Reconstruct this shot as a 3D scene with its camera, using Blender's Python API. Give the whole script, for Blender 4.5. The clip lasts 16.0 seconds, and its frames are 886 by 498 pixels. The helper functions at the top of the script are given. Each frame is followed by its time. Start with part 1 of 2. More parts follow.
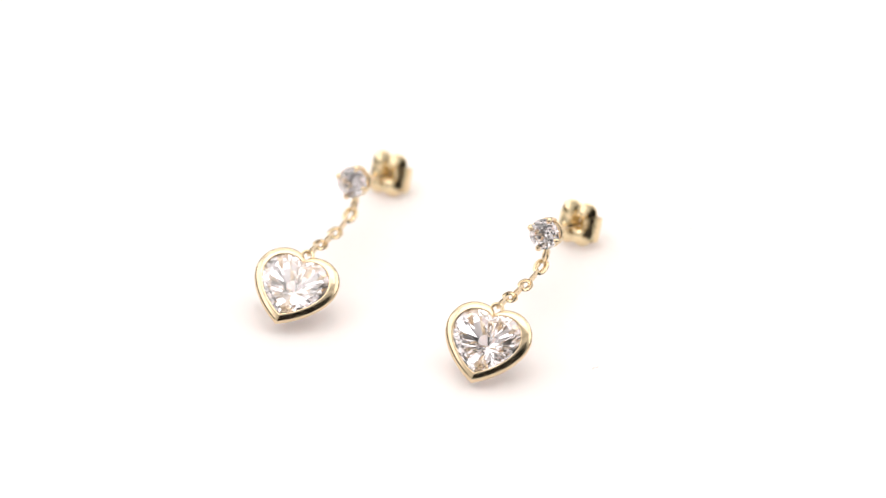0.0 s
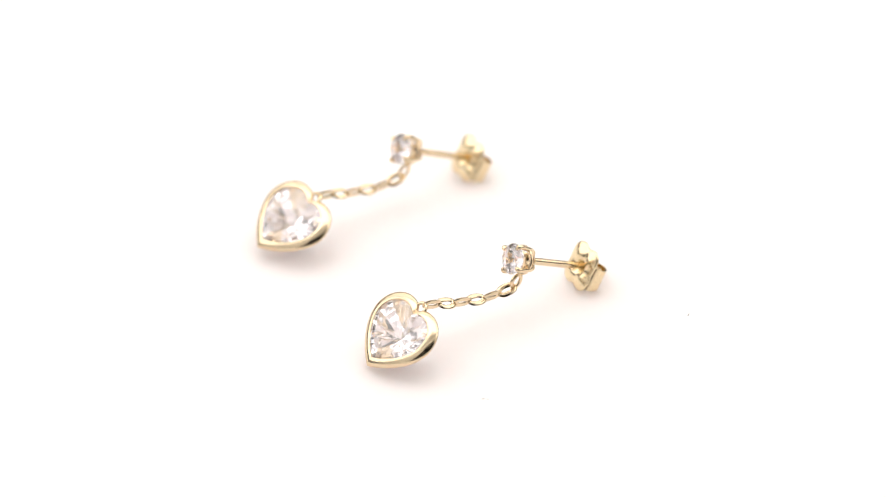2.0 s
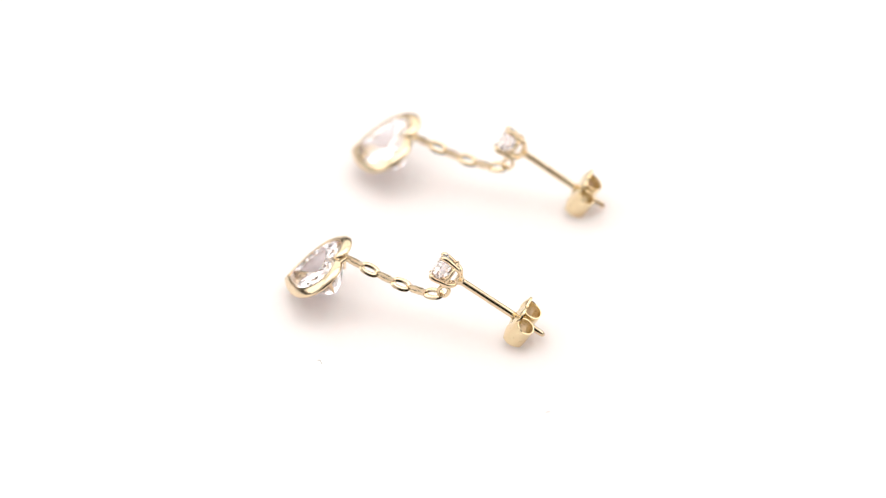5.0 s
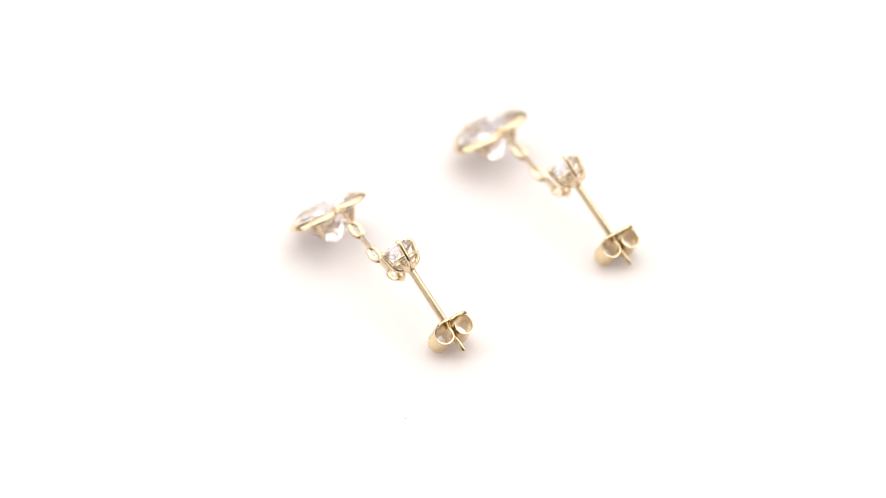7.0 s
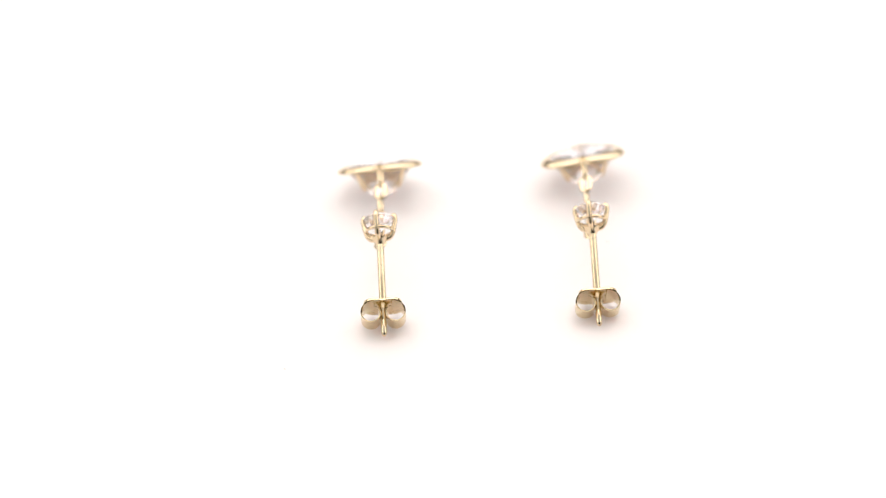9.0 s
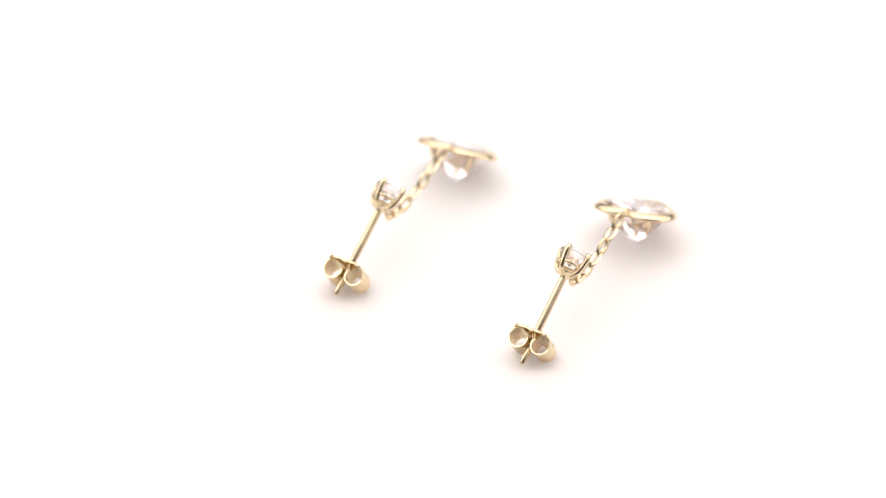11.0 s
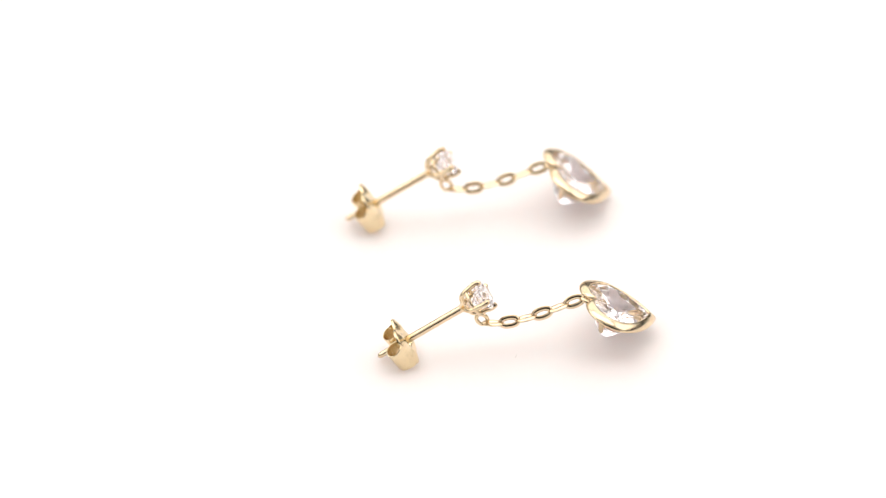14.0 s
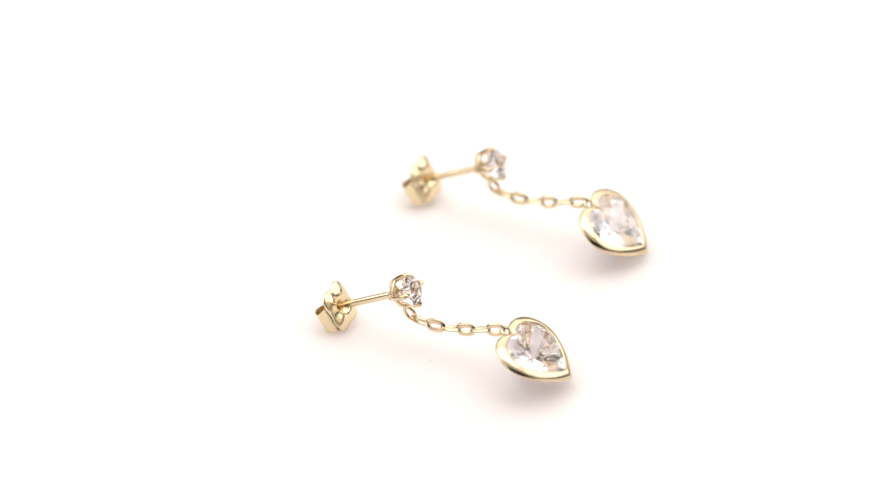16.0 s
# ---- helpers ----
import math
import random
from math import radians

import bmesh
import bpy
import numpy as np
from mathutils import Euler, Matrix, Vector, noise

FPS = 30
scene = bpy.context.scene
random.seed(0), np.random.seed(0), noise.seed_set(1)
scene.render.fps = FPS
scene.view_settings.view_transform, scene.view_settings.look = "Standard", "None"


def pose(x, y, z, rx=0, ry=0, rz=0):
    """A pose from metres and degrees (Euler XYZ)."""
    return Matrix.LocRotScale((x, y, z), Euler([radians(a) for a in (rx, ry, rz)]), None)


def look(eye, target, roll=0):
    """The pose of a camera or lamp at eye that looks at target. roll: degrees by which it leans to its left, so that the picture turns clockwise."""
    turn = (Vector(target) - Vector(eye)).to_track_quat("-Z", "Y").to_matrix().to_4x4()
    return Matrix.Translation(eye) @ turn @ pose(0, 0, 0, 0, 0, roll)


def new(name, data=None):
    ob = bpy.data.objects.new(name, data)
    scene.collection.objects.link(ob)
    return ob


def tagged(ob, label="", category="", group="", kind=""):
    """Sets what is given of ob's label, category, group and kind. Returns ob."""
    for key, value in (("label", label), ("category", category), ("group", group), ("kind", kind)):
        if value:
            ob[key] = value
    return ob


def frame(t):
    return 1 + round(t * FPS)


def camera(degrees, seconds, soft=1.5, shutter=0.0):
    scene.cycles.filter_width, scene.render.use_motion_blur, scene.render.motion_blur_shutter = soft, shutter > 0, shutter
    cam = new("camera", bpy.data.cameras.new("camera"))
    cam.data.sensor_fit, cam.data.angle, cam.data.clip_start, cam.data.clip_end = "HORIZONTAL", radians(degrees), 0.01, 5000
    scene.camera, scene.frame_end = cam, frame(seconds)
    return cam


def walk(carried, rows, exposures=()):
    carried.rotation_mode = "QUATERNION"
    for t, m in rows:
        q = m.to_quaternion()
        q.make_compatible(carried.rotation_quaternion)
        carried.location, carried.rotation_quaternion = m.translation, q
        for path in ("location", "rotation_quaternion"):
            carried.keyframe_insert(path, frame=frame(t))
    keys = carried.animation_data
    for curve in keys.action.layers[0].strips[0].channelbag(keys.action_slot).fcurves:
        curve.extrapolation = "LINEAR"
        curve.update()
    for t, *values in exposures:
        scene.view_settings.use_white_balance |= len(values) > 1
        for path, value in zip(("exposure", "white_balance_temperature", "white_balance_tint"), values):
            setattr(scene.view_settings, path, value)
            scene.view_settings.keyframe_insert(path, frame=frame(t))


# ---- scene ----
MM = 0.001
TOP = -0.00025         # height of the turntable's face
RATE = -16.82          # degrees a second, clockwise from above
UNEVEN = ((0.0, -0.4), (1.5, -0.2), (3.5, 0.55), (7.0, 0.0), (9.0, -0.95), (12.5, -0.85), (14.5, -0.7), (16.0, 0.0))  # the drive's small lag and lead


def turn_at(t):
    """The turntable's angle in degrees at t seconds."""
    return RATE * t + float(np.interp(t, [a for a, _ in UNEVEN], [b for _, b in UNEVEN]))


# ---- camera: a fixed long lens that looks down on the turntable ----
TARGET = Vector((-0.00243, 0.00263, 0.0))
TILT, DIST = radians(39.73), 0.4019
EYE = TARGET + Vector((0, -DIST * math.cos(TILT), DIST * math.sin(TILT)))
cam = camera(13.6, 16.0, 1.1)
cam.data.dof.use_dof = True
cam.data.dof.focus_distance = 0.389
cam.data.dof.aperture_fstop = 13.5
walk(cam, [(0.0, look(EYE, TARGET, -1.78)), (16.0, look(EYE, TARGET, -1.78))])

# ---- light: a pale photo booth with lamps above and at its sides ----
world = bpy.data.worlds.new("world")
world.use_nodes = True
world.node_tree.nodes["Background"].inputs[0].default_value = (1.0, 0.97, 0.95, 1)
world.node_tree.nodes["Background"].inputs[1].default_value = 0.05
scene.world = world


def area_lamp(name, eye, target, sx, sy, watts, colour):
    data = bpy.data.lights.new(name, "AREA")
    data.shape, data.size, data.size_y = "RECTANGLE", sx, sy
    data.energy, data.color = watts, colour
    ob = new(name, data)
    ob.matrix_world = look(eye, target)
    return ob


WARM_WHITE = (1.0, 0.968, 0.95)
area_lamp("lamp_top", (0.0, 0.24, 0.76), (0, 0.24, 0), 1.10, 0.64, 4.2, WARM_WHITE)
area_lamp("lamp_side", (-0.63, 0.14, 0.45), (0, 0.14, 0.45), 0.80, 0.54, 1.8, WARM_WHITE)
area_lamp("lamp_side", (0.63, 0.14, 0.45), (0, 0.14, 0.45), 0.80, 0.54, 1.8, WARM_WHITE)
area_lamp("lamp_back", (0.0, 0.625, 0.45), (0, 0, 0.45), 1.10, 0.54, 1.5, WARM_WHITE)
scene.view_settings.exposure = 0.1
scene.cycles.max_bounces, scene.cycles.transmission_bounces, scene.cycles.glossy_bounces = 32, 32, 16


# ---- materials ----
def material(name):
    m = bpy.data.materials.new(name)
    m.use_nodes = True
    return m, m.node_tree.nodes, m.node_tree.links, m.node_tree.nodes["Principled BSDF"]


def noise_node(nodes, links, scale, detail=4.0, vec="Object"):
    co = nodes.new("ShaderNodeTexCoord")
    n = nodes.new("ShaderNodeTexNoise")
    n.inputs["Scale"].default_value, n.inputs["Detail"].default_value = scale, detail
    links.new(co.outputs[vec], n.inputs["Vector"])
    return n


def ramp(nodes, links, src, lo, hi, a=0.35, b=0.65):
    r = nodes.new("ShaderNodeValToRGB")
    r.color_ramp.elements[0].position, r.color_ramp.elements[1].position = a, b
    r.color_ramp.elements[0].color, r.color_ramp.elements[1].color = (*lo, 1), (*hi, 1)
    links.new(src, r.inputs[0])
    return r.outputs[0]


def bump(nodes, links, src, bsdf, strength, distance):
    b = nodes.new("ShaderNodeBump")
    b.inputs["Strength"].default_value, b.inputs["Distance"].default_value = strength, distance
    links.new(src, b.inputs["Height"])
    links.new(b.outputs[0], bsdf.inputs["Normal"])


def gold_material(name, lo, hi, rough, waves, strength):
    m, nodes, links, b = material(name)
    b.inputs["Metallic"].default_value = 1.0
    big = noise_node(nodes, links, 350.0, 3.0)
    links.new(ramp(nodes, links, big.outputs[0], lo, hi), b.inputs["Base Color"])
    fine = noise_node(nodes, links, 2600.0, 5.0)
    r = rough
    links.new(ramp(nodes, links, fine.outputs[0], (r * 0.7,) * 3, (r * 1.4,) * 3), b.inputs["Roughness"])
    soft = noise_node(nodes, links, waves, 2.0)
    bump(nodes, links, soft.outputs[0], b, strength, 0.0001)
    return m


GOLD = gold_material("polished_gold", (0.73, 0.592, 0.395), (0.80, 0.66, 0.45), 0.19, 700.0, 0.1)
GOLD_PRESSED = gold_material("pressed_gold", (0.76, 0.625, 0.39), (0.85, 0.715, 0.47), 0.2, 500.0, 0.2)


def stone_material():
    m, nodes, links, b = material("clear_zirconia")
    b.inputs["Base Color"].default_value = (0.96, 0.925, 0.962, 1)
    b.inputs["Transmission Weight"].default_value = 1.0
    b.inputs["IOR"].default_value = 1.95
    b.inputs["Roughness"].default_value = 0.0
    return m


STONE = stone_material()


def plain_material(name, lo, hi, scale, rough, strength, dist):
    m, nodes, links, b = material(name)
    big = noise_node(nodes, links, scale, 4.0)
    links.new(ramp(nodes, links, big.outputs[0], lo, hi), b.inputs["Base Color"])
    b.inputs["Roughness"].default_value = rough
    fine = noise_node(nodes, links, scale * 40, 6.0)
    bump(nodes, links, fine.outputs[0], b, strength, dist)
    return m


WHITE_TOP = plain_material("white_matte_acrylic", (0.895, 0.848, 0.836), (0.915, 0.868, 0.856), 18.0, 0.55, 0.08, 0.00005)
top_shader = WHITE_TOP.node_tree.nodes["Principled BSDF"]     # light spreads inside the acrylic
top_shader.inputs["Subsurface Weight"].default_value = 0.8
top_shader.inputs["Subsurface Radius"].default_value = (1.0, 0.92, 0.9)
top_shader.inputs["Subsurface Scale"].default_value = 0.008
TENT_PALE = plain_material("white_cloth", (0.59, 0.58, 0.57), (0.65, 0.64, 0.63), 9.0, 0.9, 0.2, 0.0005)
TENT_DARK = plain_material("dark_grey_cloth", (0.035, 0.032, 0.03), (0.05, 0.046, 0.043), 12.0, 0.95, 0.3, 0.0005)
LINT = plain_material("grey_lint", (0.22, 0.20, 0.18), (0.32, 0.29, 0.26), 900.0, 0.9, 0.2, 0.00001)


# ---- mesh helpers: shapes are drawn in millimetres ----
def mesh_of(name, bm, mat, smooth=True):
    bmesh.ops.recalc_face_normals(bm, faces=bm.faces)
    for e in bm.edges:
        e.smooth = len(e.link_faces) != 2 or e.calc_face_angle(0) < 0.9
    for v in bm.verts:
        v.co *= MM
    me = bpy.data.meshes.new(name)
    bm.to_mesh(me)
    bm.free()
    me.materials.append(mat)
    for p in me.polygons:
        p.use_smooth = smooth
    return me


def part(name, me, parent, m=None, label=""):
    ob = new(name, me)
    ob.parent = parent
    if m is not None:
        ob.matrix_basis = m
    return tagged(ob, label) if label else ob


def loft(bm, rings, closed_ring=True, cap=False, closed_path=False):
    rows = [[bm.verts.new(p) for p in ring] for ring in rings]
    pairs = list(zip(rows, rows[1:])) + ([(rows[-1], rows[0])] if closed_path else [])
    for a, b in pairs:
        n = len(a)
        for i in range(n if closed_ring else n - 1):
            j = (i + 1) % n
            bm.faces.new((a[i], a[j], b[j], b[i]))
    if cap:
        bm.faces.new(rows[0])
        bm.faces.new(rows[-1][::-1])
    return rows


def sweep(bm, pts, r, sides=10, closed=False, flat=1.0, up=None):
    """A wire along pts; r is one radius or one for each point."""
    pts = [Vector(p) for p in pts]
    n = len(pts)
    radii = r if isinstance(r, (list, tuple)) else [r] * n
    side, rings = None, []
    for i, p in enumerate(pts):
        a = pts[(i - 1) % n] if closed or i else pts[0]
        b = pts[(i + 1) % n] if closed or i < n - 1 else pts[-1]
        d = (b - a).normalized()
        if up is not None:
            side = d.cross(Vector(up)).normalized()
        elif side is None:
            side = d.orthogonal().normalized()
        else:
            side = (side - d * side.dot(d)).normalized()
        other = d.cross(side)
        rings.append([p + radii[i] * (math.cos(k * 2 * math.pi / sides) * side + flat * math.sin(k * 2 * math.pi / sides) * other)
                      for k in range(sides)])
    loft(bm, rings, True, not closed, closed)


def bezier(p0, p1, p2, p3, n):
    out = []
    for i in range(n):
        t = i / n
        out.append(((1 - t) ** 3 * Vector(p0) + 3 * t * (1 - t) ** 2 * Vector(p1) + 3 * t * t * (1 - t) * Vector(p2) + t ** 3 * Vector(p3)))
    return out


def even(pts, n):
    """n points at even steps along an open line."""
    lengths = [0.0]
    for a, b in zip(pts, pts[1:]):
        lengths.append(lengths[-1] + (b - a).length)
    out, k = [], 0
    for i in range(n):
        want = lengths[-1] * i / (n - 1)
        while k < len(pts) - 2 and lengths[k + 1] < want:
            k += 1
        f = (want - lengths[k]) / max(1e-9, lengths[k + 1] - lengths[k])
        out.append(pts[k].lerp(pts[k + 1], f))
    return out


def axes(origin, x, z):
    """A pose from an origin in millimetres, its z axis and about its x axis."""
    z = Vector(z).normalized()
    y = z.cross(Vector(x)).normalized()
    x = y.cross(z)
    return Matrix.Translation(Vector(origin) * MM) @ Matrix((x, y, z)).transposed().to_4x4()


# ---- the heart: outline in its plane, y towards the notch ----
TIP, NOTCH, WIDE = -4.515, 3.01, 4.698
MID = Vector((0, 0.1, 0))


def half_heart():
    lobe, side = (1.776, 4.013, 0), (WIDE, 1.028, 0)
    pts = bezier((0, NOTCH, 0), (0.12, 3.62, 0), (0.626, 4.013, 0), lobe, 16)
    pts += bezier(lobe, (3.383, 4.013, 0), (WIDE, 2.67, 0), side, 16)
    pts += bezier(side, (WIDE, -1.212, 0), (2.094, -3.566, 0), (0, TIP, 0), 24)
    return pts + [Vector((0, TIP, 0))]


def heart_points(n):
    """2n points round the heart, from the notch over the tip and back."""
    half = even(half_heart(), n + 1)
    return half + [Vector((-p.x, p.y, 0)) for p in reversed(half[1:-1])]


def heart_ring(n, s, z):
    return [Vector((p.x * s, MID.y + (p.y - MID.y) * s, z)) for p in heart_points(n)]


def bezel_mesh():
    bm = bmesh.new()
    profile = [(0.80, -0.46), (0.772, -0.2), (0.778, 0.07), (0.782, 0.13), (0.790, 0.165), (0.803, 0.176), (0.828, 0.163), (0.86, 0.125), (0.895, 0.065), (0.925, -0.005),
               (0.953, -0.09), (0.975, -0.185), (0.990, -0.28), (0.998, -0.36), (1.0, -0.43), (0.995, -0.50), (0.982, -0.555), (0.962, -0.585), (0.93, -0.60), (0.89, -0.59), (0.84, -0.55)]
    loft(bm, [heart_ring(48, s, z) for s, z in profile], True, False, True)
    return mesh_of("bezel", bm, GOLD)


def facets(bm, girdle, mids, inner, point=None):
    """Triangles as on a cut stone between a girdle of 2n points, n middle points and an inner ring of n points, closed by one table or a point."""
    g, m, t = [[bm.verts.new(p) for p in ring] for ring in (girdle, mids, inner)]
    n = len(m)
    c = bm.verts.new(point) if point else None
    for i in range(n):
        j = (i + 1) % n
        a, b, d = g[2 * i], g[2 * i + 1], g[(2 * i + 2) % (2 * n)]
        bm.faces.new((m[i], a, b))
        bm.faces.new((m[i], b, d))
        bm.faces.new((m[i], d, m[j]))
        bm.faces.new((m[i], t[j], t[i]))
        bm.faces.new((m[i], m[j], t[j]))
        if c:
            bm.faces.new((t[i], t[j], c))
    if not c:
        bm.faces.new(t)


def cut_stone(ring, n, rim, table, mid_up, mid_down, low_down, culet):
    """ring(count, scale, z) gives the outline; a stone with crown, girdle and pavilion. Each pair is a scale and a height."""
    bm = bmesh.new()
    top, low = ring(2 * n, rim, 0.06), ring(2 * n, rim, -0.06)
    facets(bm, top, ring(2 * n, *mid_up)[1::2], ring(2 * n, *table)[0::2])
    facets(bm, low, ring(2 * n, *mid_down)[1::2], ring(2 * n, *low_down)[0::2], culet)
    loft(bm, [top, low])
    bmesh.ops.remove_doubles(bm, verts=bm.verts, dist=1e-4)
    return mesh_of("gemstone", bm, STONE, False)


def heart_stone_mesh():
    return cut_stone(lambda k, s, z: heart_ring(k // 2, s, z - 0.05), 14, 0.81, (0.62, 0.36), (0.73, 0.23), (0.60, -1.45), (0.24, -3.25), Vector((0, -0.1, -4.02)))


def round_ring(k, s, z):
    return [Vector((s * math.cos(i * 2 * math.pi / k), s * math.sin(i * 2 * math.pi / k), z)) for i in range(k)]


def round_stone_mesh():
    rise = 0.18
    return cut_stone(lambda k, s, z: round_ring(k, s, z + rise), 8, 1.66, (0.95, 0.52), (1.36, 0.34), (1.05, -0.62), (0.42, -1.15), Vector((0, 0, rise - 1.5)))


def circle(c, r, ax, ay, n=28):
    c, ax, ay = Vector(c), Vector(ax), Vector(ay)
    return [c + r * (math.cos(i * 2 * math.pi / n) * ax + math.sin(i * 2 * math.pi / n) * ay) for i in range(n)]


def wire_mesh(name, pts, r, closed, mat=None, sides=10, flat=1.0, up=None):
    bm = bmesh.new()
    sweep(bm, pts, r, sides, closed, flat, up)
    return mesh_of(name, bm, mat or GOLD)


def strut_mesh():
    """A short bar under the bezel that holds the stone's lower half; it runs along -z and leans to -y."""
    return wire_mesh("strut", [(0, 0, 0.1), (0, -0.25, -0.7), (0, -0.75, -1.6), (0, -1.15, -2.1)], [0.3, 0.28, 0.26, 0.2], False, flat=0.7)


def prong_mesh():
    """A claw in the plane y = 0, from the setting's base to the stone's edge."""
    line = bezier((0.2, 0, -2.12), (1.5, 0, -2.2), (1.45, 0, -1.3), (1.68, 0, -0.2), 10)
    line += bezier((1.7, 0, -0.2), (1.74, 0, 0.25), (1.69, 0, 0.5), (1.42, 0, 0.56), 7) + [Vector((1.34, 0, 0.55))]
    radii = [0.27] * 10 + [0.27, 0.28, 0.29, 0.29, 0.29, 0.28, 0.24, 0.12]
    return wire_mesh("prong", line, radii, False)


def gallery_mesh():
    bm = bmesh.new()
    sweep(bm, circle((0, 0, -1.15), 1.45, (1, 0, 0), (0, 1, 0), 40), 0.19, 8, True)
    sweep(bm, [(0, 0, -1.85), (0, 0, -2.0), (0, 0, -2.2), (0, 0, -2.4), (0, 0, -2.7)], [0.7, 0.92, 0.8, 0.55, 0.4], 20)
    return mesh_of("setting", bm, GOLD)


def post_mesh():
    z = [-2.2, -6.0, -10.6, -10.9, -11.3, -11.5, -12.6, -12.85, -12.98]
    r = [0.39, 0.39, 0.39, 0.3, 0.3, 0.33, 0.31, 0.25, 0.1]
    return wire_mesh("post", [(0, 0, a) for a in z], r, False, sides=20)


def link_mesh():
    """A long oval link in the xy plane, 2 mm long."""
    pts = []
    for i in range(28):
        x, y = math.cos(i * 2 * math.pi / 28), math.sin(i * 2 * math.pi / 28)
        pts.append((0.88 * math.copysign(abs(x) ** 0.85, x), 0.47 * math.copysign(abs(y) ** 0.8, y), 0))
    return wire_mesh("chain_link", pts, 0.285, True, sides=6, flat=0.68, up=(0, 0, 1))


def clutch_plate_mesh():
    """A pressed plate of four round lobes with a funnel in the middle for the post, facing +z."""
    bm = bmesh.new()
    n, front = 72, []
    for s in (0.17, 0.21, 0.27, 0.36, 0.5, 0.66, 0.82, 0.93, 0.985, 1.0):
        ring = []
        for i in range(n):
            w = i * 2 * math.pi / n
            lobes = math.sin(2 * w) ** 2
            notch = math.exp(-((abs(abs(w - math.pi) - math.pi / 2)) / 0.22) ** 2)
            r = 2.2 * (0.89 + 0.21 * lobes - 0.07 * notch)
            dome = 0.17 * lobes * math.sin(math.pi * min(1, s)) ** 1.5
            z = dome - 0.45 * math.exp(-((s - 0.15) / 0.15) ** 2) - 0.22 * s ** 4 - 0.04 * (s > 0.99)
            ring.append(Vector((s * r * math.cos(w), 1.175 * s * r * math.sin(w) + 0.02 * s, z)))
        front.append(ring)
    back = [[p - Vector((0, 0, 0.16)) for p in ring] for ring in front]
    loft(bm, front + back[::-1], True, False, True)
    return mesh_of("plate", bm, GOLD_PRESSED)


def scroll_mesh(sign):
    """A strip of the plate's edge that curls back and in to grip the post."""
    bm = bmesh.new()
    turns, rings = 40, []
    for i in range(turns + 1):
        w = math.radians(72 + 325 * i / turns)
        r = 1.14 - 0.12 * i / turns
        cx, cz = -1.28, -1.25
        c, d = math.cos(w), math.sin(w)
        top, low = 1.6 - 0.75 * min(1, i / 14), -2.05 + 0.5 * min(1, i / 14)
        outer, inner = (cx + r * c, cz + r * d), (cx + (r - 0.13) * c, cz + (r - 0.13) * d)
        rings.append([Vector((sign * outer[0], top, outer[1])), Vector((sign * outer[0], low, outer[1])),
                      Vector((sign * inner[0], low, inner[1])), Vector((sign * inner[0], top, inner[1]))])
    loft(bm, rings, True, True)
    bmesh.ops.bevel(bm, geom=[e for e in bm.edges if e.is_manifold and e.calc_face_angle(0) > 1.2], offset=0.03, segments=1, affect="EDGES")
    me = mesh_of("scroll", bm, GOLD_PRESSED)
    return me


MESHES = dict(bezel=bezel_mesh(), heart_stone=heart_stone_mesh(), strut=strut_mesh(), round_stone=round_stone_mesh(), prong=prong_mesh(),
              gallery=gallery_mesh(), post=post_mesh(), link=link_mesh(), plate=clutch_plate_mesh(), scroll_a=scroll_mesh(1), scroll_b=scroll_mesh(-1),
              bail=wire_mesh("bail", circle((0, 0, 0), 0.6, (1, 0, 0), (0, 1, 0)), 0.2, True),
              ring=wire_mesh("ring", [(0, 0.78 * math.cos(i * math.pi / 14), 0.52 * math.sin(i * math.pi / 14)) for i in range(28)], 0.21, True))


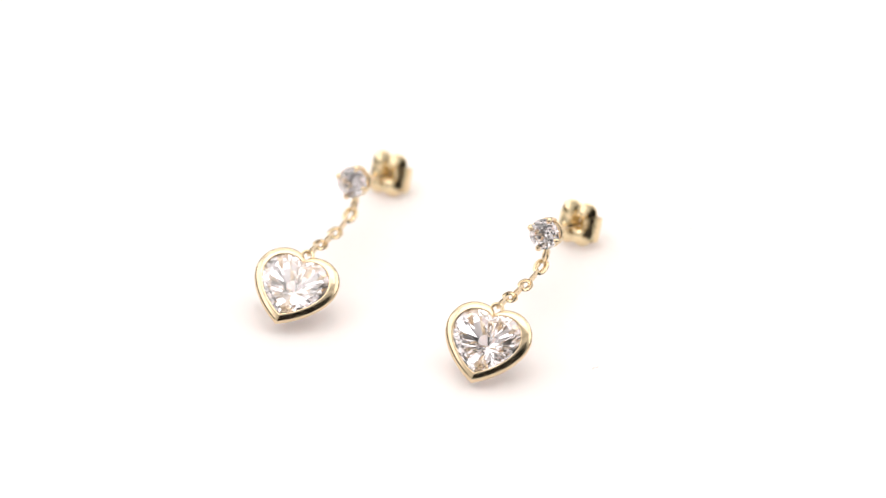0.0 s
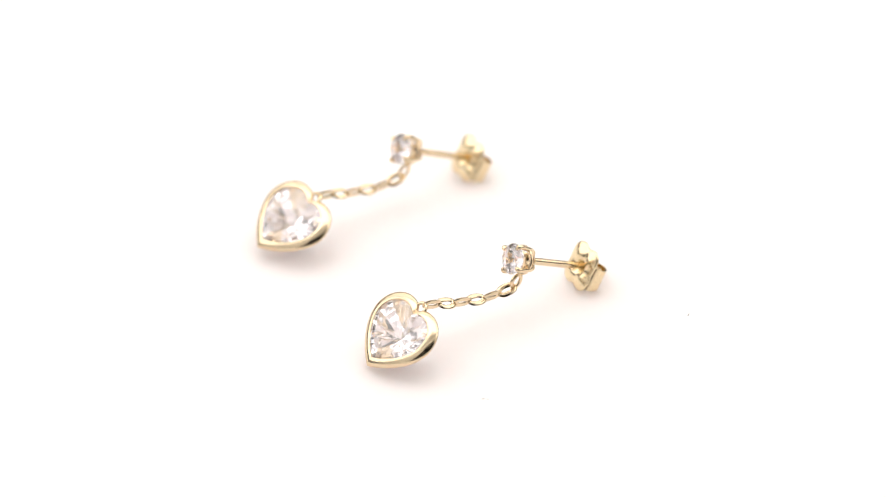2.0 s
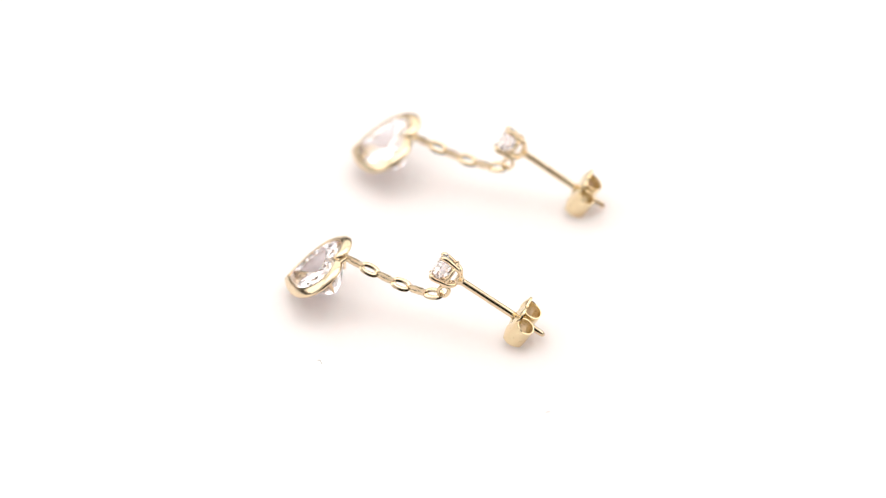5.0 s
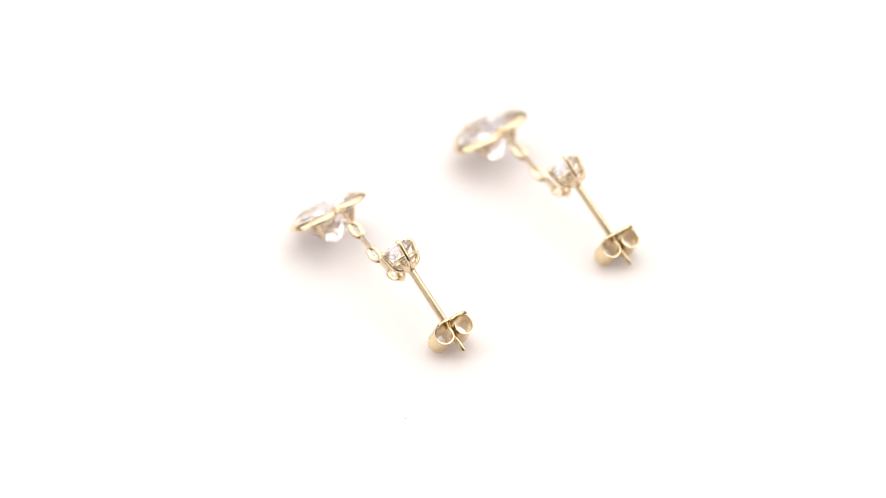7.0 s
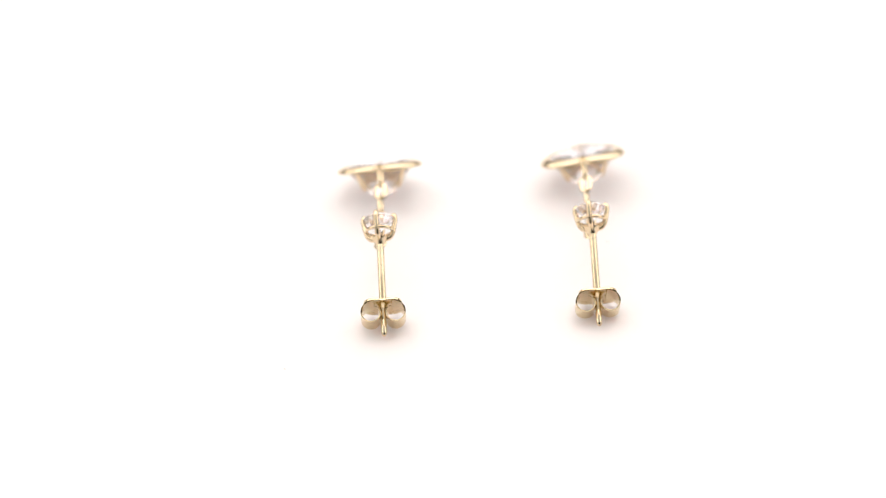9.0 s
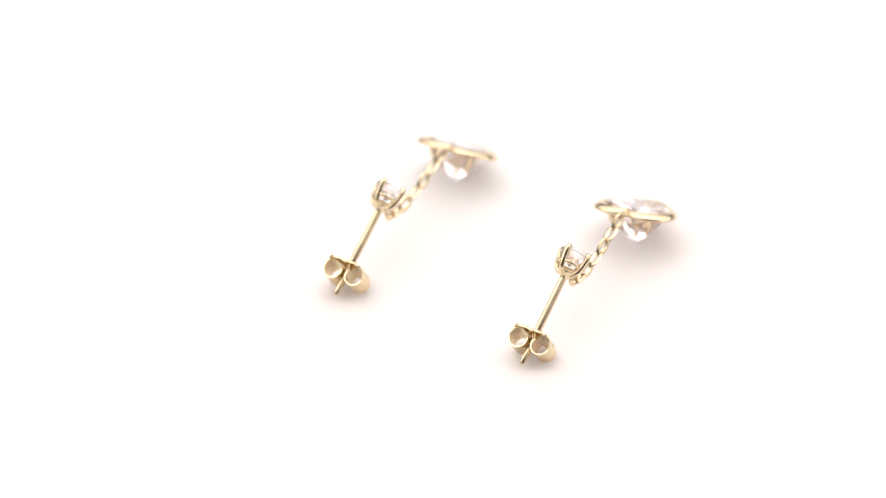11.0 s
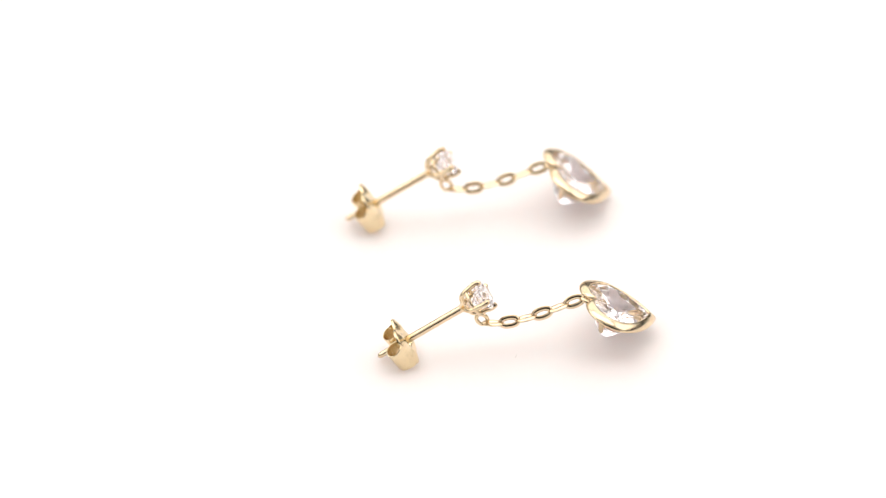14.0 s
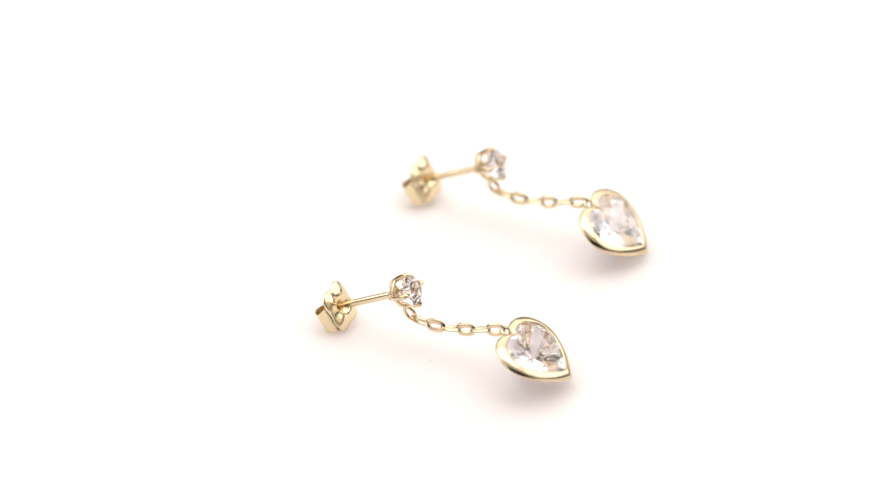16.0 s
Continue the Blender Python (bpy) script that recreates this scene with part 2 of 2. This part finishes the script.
def earring(base, heart, heart_x, heart_z, stud, post_way, chain, label):
    """base and all points are millimetres in the turntable's space; chain: its sag near either end."""
    base = Vector(base)
    thing = new("drop_earring")
    tagged(thing, label, "earring", "pair of drop earrings")
    # heart pendant
    m = axes(Vector(heart) - base, heart_x, heart_z)
    pendant = part("heart_pendant", MESHES["bezel"], thing, m, "polished yellow gold heart bezel")
    part("gemstone", MESHES["heart_stone"], pendant, None, "clear faceted heart-cut stone")
    part("bail", MESHES["bail"], pendant, Matrix.Translation(Vector((0, 3.7, -0.3)) * MM))
    for x, y, w in ((2.5, 2.3, -35), (-2.5, 2.3, 35), (0, -2.4, 180)):
        part("strut", MESHES["strut"], pendant, Matrix.Translation(Vector((x, y, -0.5)) * MM) @ Matrix.Rotation(radians(w), 4, "Z"))
    # stud
    s = axes(Vector(stud) - base, Vector((0, 0, 1)).cross(-Vector(post_way)), -Vector(post_way))
    setting = part("stud", MESHES["gallery"], thing, s, "four-claw gold stud setting")
    part("gemstone", MESHES["round_stone"], setting, None, "clear round brilliant-cut stone")
    for k in range(4):
        part("prong", MESHES["prong"], setting, Matrix.Rotation(radians(90 * k - 11), 4, "Z"))
    part("ring", MESHES["ring"], setting, Matrix.Translation(Vector((0, -2.62, -1.7)) * MM))
    part("post", MESHES["post"], thing, s)
    # butterfly back
    back = part("earring_back", MESHES["plate"], thing, s @ Matrix.Translation(Vector((0, 0, -9.3)) * MM), "pressed gold butterfly back")
    part("scroll", MESHES["scroll_a"], back)
    part("scroll", MESHES["scroll_b"], back)
    # chain
    a, b = s @ (Vector((0, -3.2, -1.75)) * MM) / MM + base, m @ (Vector((0, 4.2, -0.35)) * MM) / MM + base
    line = bezier(a, a.lerp(b, 0.33) - Vector((0, 0, chain[0])), a.lerp(b, 0.67) - Vector((0, 0, chain[1])), b, 60) + [b]
    count = 6
    marks = even(line, count * 2 + 1)
    for k in range(count):
        p, d = marks[2 * k + 1], (marks[2 * k + 2] - marks[2 * k]).normalized()
        level = d.cross(Vector((0, 0, 1))).normalized()
        z = Matrix.Rotation(radians(-20 + 90 * ((k + 1) % 2)), 3, d) @ level
        part("chain_link", MESHES["link"], thing, axes(p - base, d, z))
    return thing, base


# ---- the place ----
def box(name, lo, hi, mat, label, category, bevel=0.0):
    bm = bmesh.new()
    bmesh.ops.create_cube(bm, size=1)
    lo, hi = Vector(lo), Vector(hi)
    for v in bm.verts:
        v.co = Vector([lo[i] + (v.co[i] + 0.5) * (hi[i] - lo[i]) for i in range(3)]) * 1000
    if bevel:
        bmesh.ops.bevel(bm, geom=list(bm.edges), offset=bevel * 1000, segments=3, affect="EDGES")
    return tagged(new(name, mesh_of(name, bm, mat, False)), label, category, kind="structure")


box("ground", (-0.66, -0.66, -0.042), (0.66, 0.66, -0.022), TENT_PALE, "white cloth floor of a photo booth", "floor")
box("wall_north", (-0.66, 0.64, -0.022), (0.66, 0.66, 0.78), TENT_PALE, "plain white cloth wall", "wall")
box("wall_west", (-0.66, -0.64, -0.022), (-0.64, 0.64, 0.78), TENT_PALE, "plain white cloth wall", "wall")
box("wall_east", (0.64, -0.64, -0.022), (0.66, 0.64, 0.78), TENT_PALE, "plain white cloth wall", "wall")
# unseen dark bands, added so the gold's far edges reflect dark lines
for lo, hi in (((-0.64, 0.632, -0.022), (0.64, 0.64, 0.16)), ((-0.64, -0.29, -0.022), (-0.632, 0.632, 0.16)), ((0.632, -0.29, -0.022), (0.64, 0.632, 0.16))):
    box("dark_reflection_band", lo, hi, TENT_DARK, "unseen low dark band, added for dark lines reflected in the gold", "trim")
# unseen dark wall, added to be mirrored through the front opening
box("wall_outer", (-0.66, -0.66, -0.022), (0.66, -0.64, 0.78), TENT_DARK, "unseen dark grey cloth behind the camera, added for dark reflections", "wall")


def tent_front(y0, y1, hole):
    """The tent's unseen front wall; its lens opening is widened to give dark reflections."""
    x0, x1, z0, z1 = hole
    bm = bmesh.new()
    outer = [(-0.64, -0.022), (0.64, -0.022), (0.64, 0.78), (-0.64, 0.78)]
    inner = [(x0, z0), (x1, z0), (x1, z1), (x0, z1)]
    rings = [[Vector((x, y, z)) * 1000 for x, z in loop] for loop, y in ((outer, y1), (inner, y1), (inner, y0), (outer, y0))]
    loft(bm, rings, True, False, True)
    return tagged(new("wall_south", mesh_of("wall_south", bm, TENT_PALE, False)), "unseen white cloth front, its opening for the lens widened for dark reflections", "wall", kind="structure")


# opening much wider than the lens, so gold and stones mirror the dark wall
tent_front(-0.30, -0.29, (-0.17, 0.38, -0.01, 0.48))
box("ceiling", (-0.66, -0.66, 0.78), (0.66, 0.66, 0.80), TENT_PALE, "plain white cloth ceiling", "ceiling")


def turntable():
    bm = bmesh.new()
    prof = [(0.5, 0), (60, 0), (128, 0), (129.3, -0.3), (130, -1.2), (130, -18), (129, -19.5), (100, -22), (0.5, -22)]
    loft(bm, [[Vector((r * math.cos(i * 2 * math.pi / 128), r * math.sin(i * 2 * math.pi / 128), z)) for i in range(128)] for r, z in prof], True, True)
    ob = new("turntable", mesh_of("turntable", bm, WHITE_TOP, False))
    return tagged(ob, "round matte white turntable under the earrings", "turntable")


TABLE = turntable()

# ---- the two earrings ----
FRONT = earring((7, -7, 0), (1.71, -16.423, 3.193), (0.9155, -0.3995, -0.0466), (-0.1891, -0.5297, 0.8268),
                (8.402, -3.615, 6.878), (0.388, 0.7793, -0.4921), (1.5, 0.5),
                "yellow gold drop earring with clear stones, heart facing up")
REAR = earring((-13, 3, 0), (-18.381, -6.732, 3.311), (0.9045, -0.4088, -0.1219), (-0.0834, -0.4497, 0.8893),
               (-11.964, 6.143, 6.754), (0.378, 0.7764, -0.5043), (1.5, 0.5),
               "yellow gold drop earring with clear stones, heart lying flatter")


# ---- lint on the turntable ----
def lint(length, bend, thick):
    pts = [(length * (i / 8 - 0.5), bend * math.sin(i / 8 * math.pi * 1.4), thick * 0.9 + 0.05 * math.sin(i)) for i in range(9)]
    return tagged(new("lint_fibre", wire_mesh("lint_fibre", pts, thick, False, LINT, 6)), "tiny curled grey lint fibre on the white turntable", "lint", "lint on the turntable")


LINTS = [(lint(0.75, 0.12, 0.024), Vector((13.16, -17.15, 0)), 40), (lint(0.35, 0.06, 0.03), Vector((24.53, 5.18, 0)), 110),
         (lint(0.4, 0.07, 0.016), Vector((-15.16, 4.32, 0)), -40)]


def motions():
    times = [k * 0.5 for k in range(33)]
    walk(TABLE, [(t, pose(0, 0, TOP, 0, 0, turn_at(t))) for t in times])
    for thing, base in (FRONT, REAR):
        walk(thing, [(t, pose(0, 0, 0, 0, 0, turn_at(t)) @ Matrix.Translation(base * MM)) for t in times])
    for thing, base, w in LINTS:
        walk(thing, [(t, pose(0, 0, TOP, 0, 0, turn_at(t)) @ Matrix.Translation(base * MM) @ pose(0, 0, 0, 0, 0, w)) for t in times])


motions()
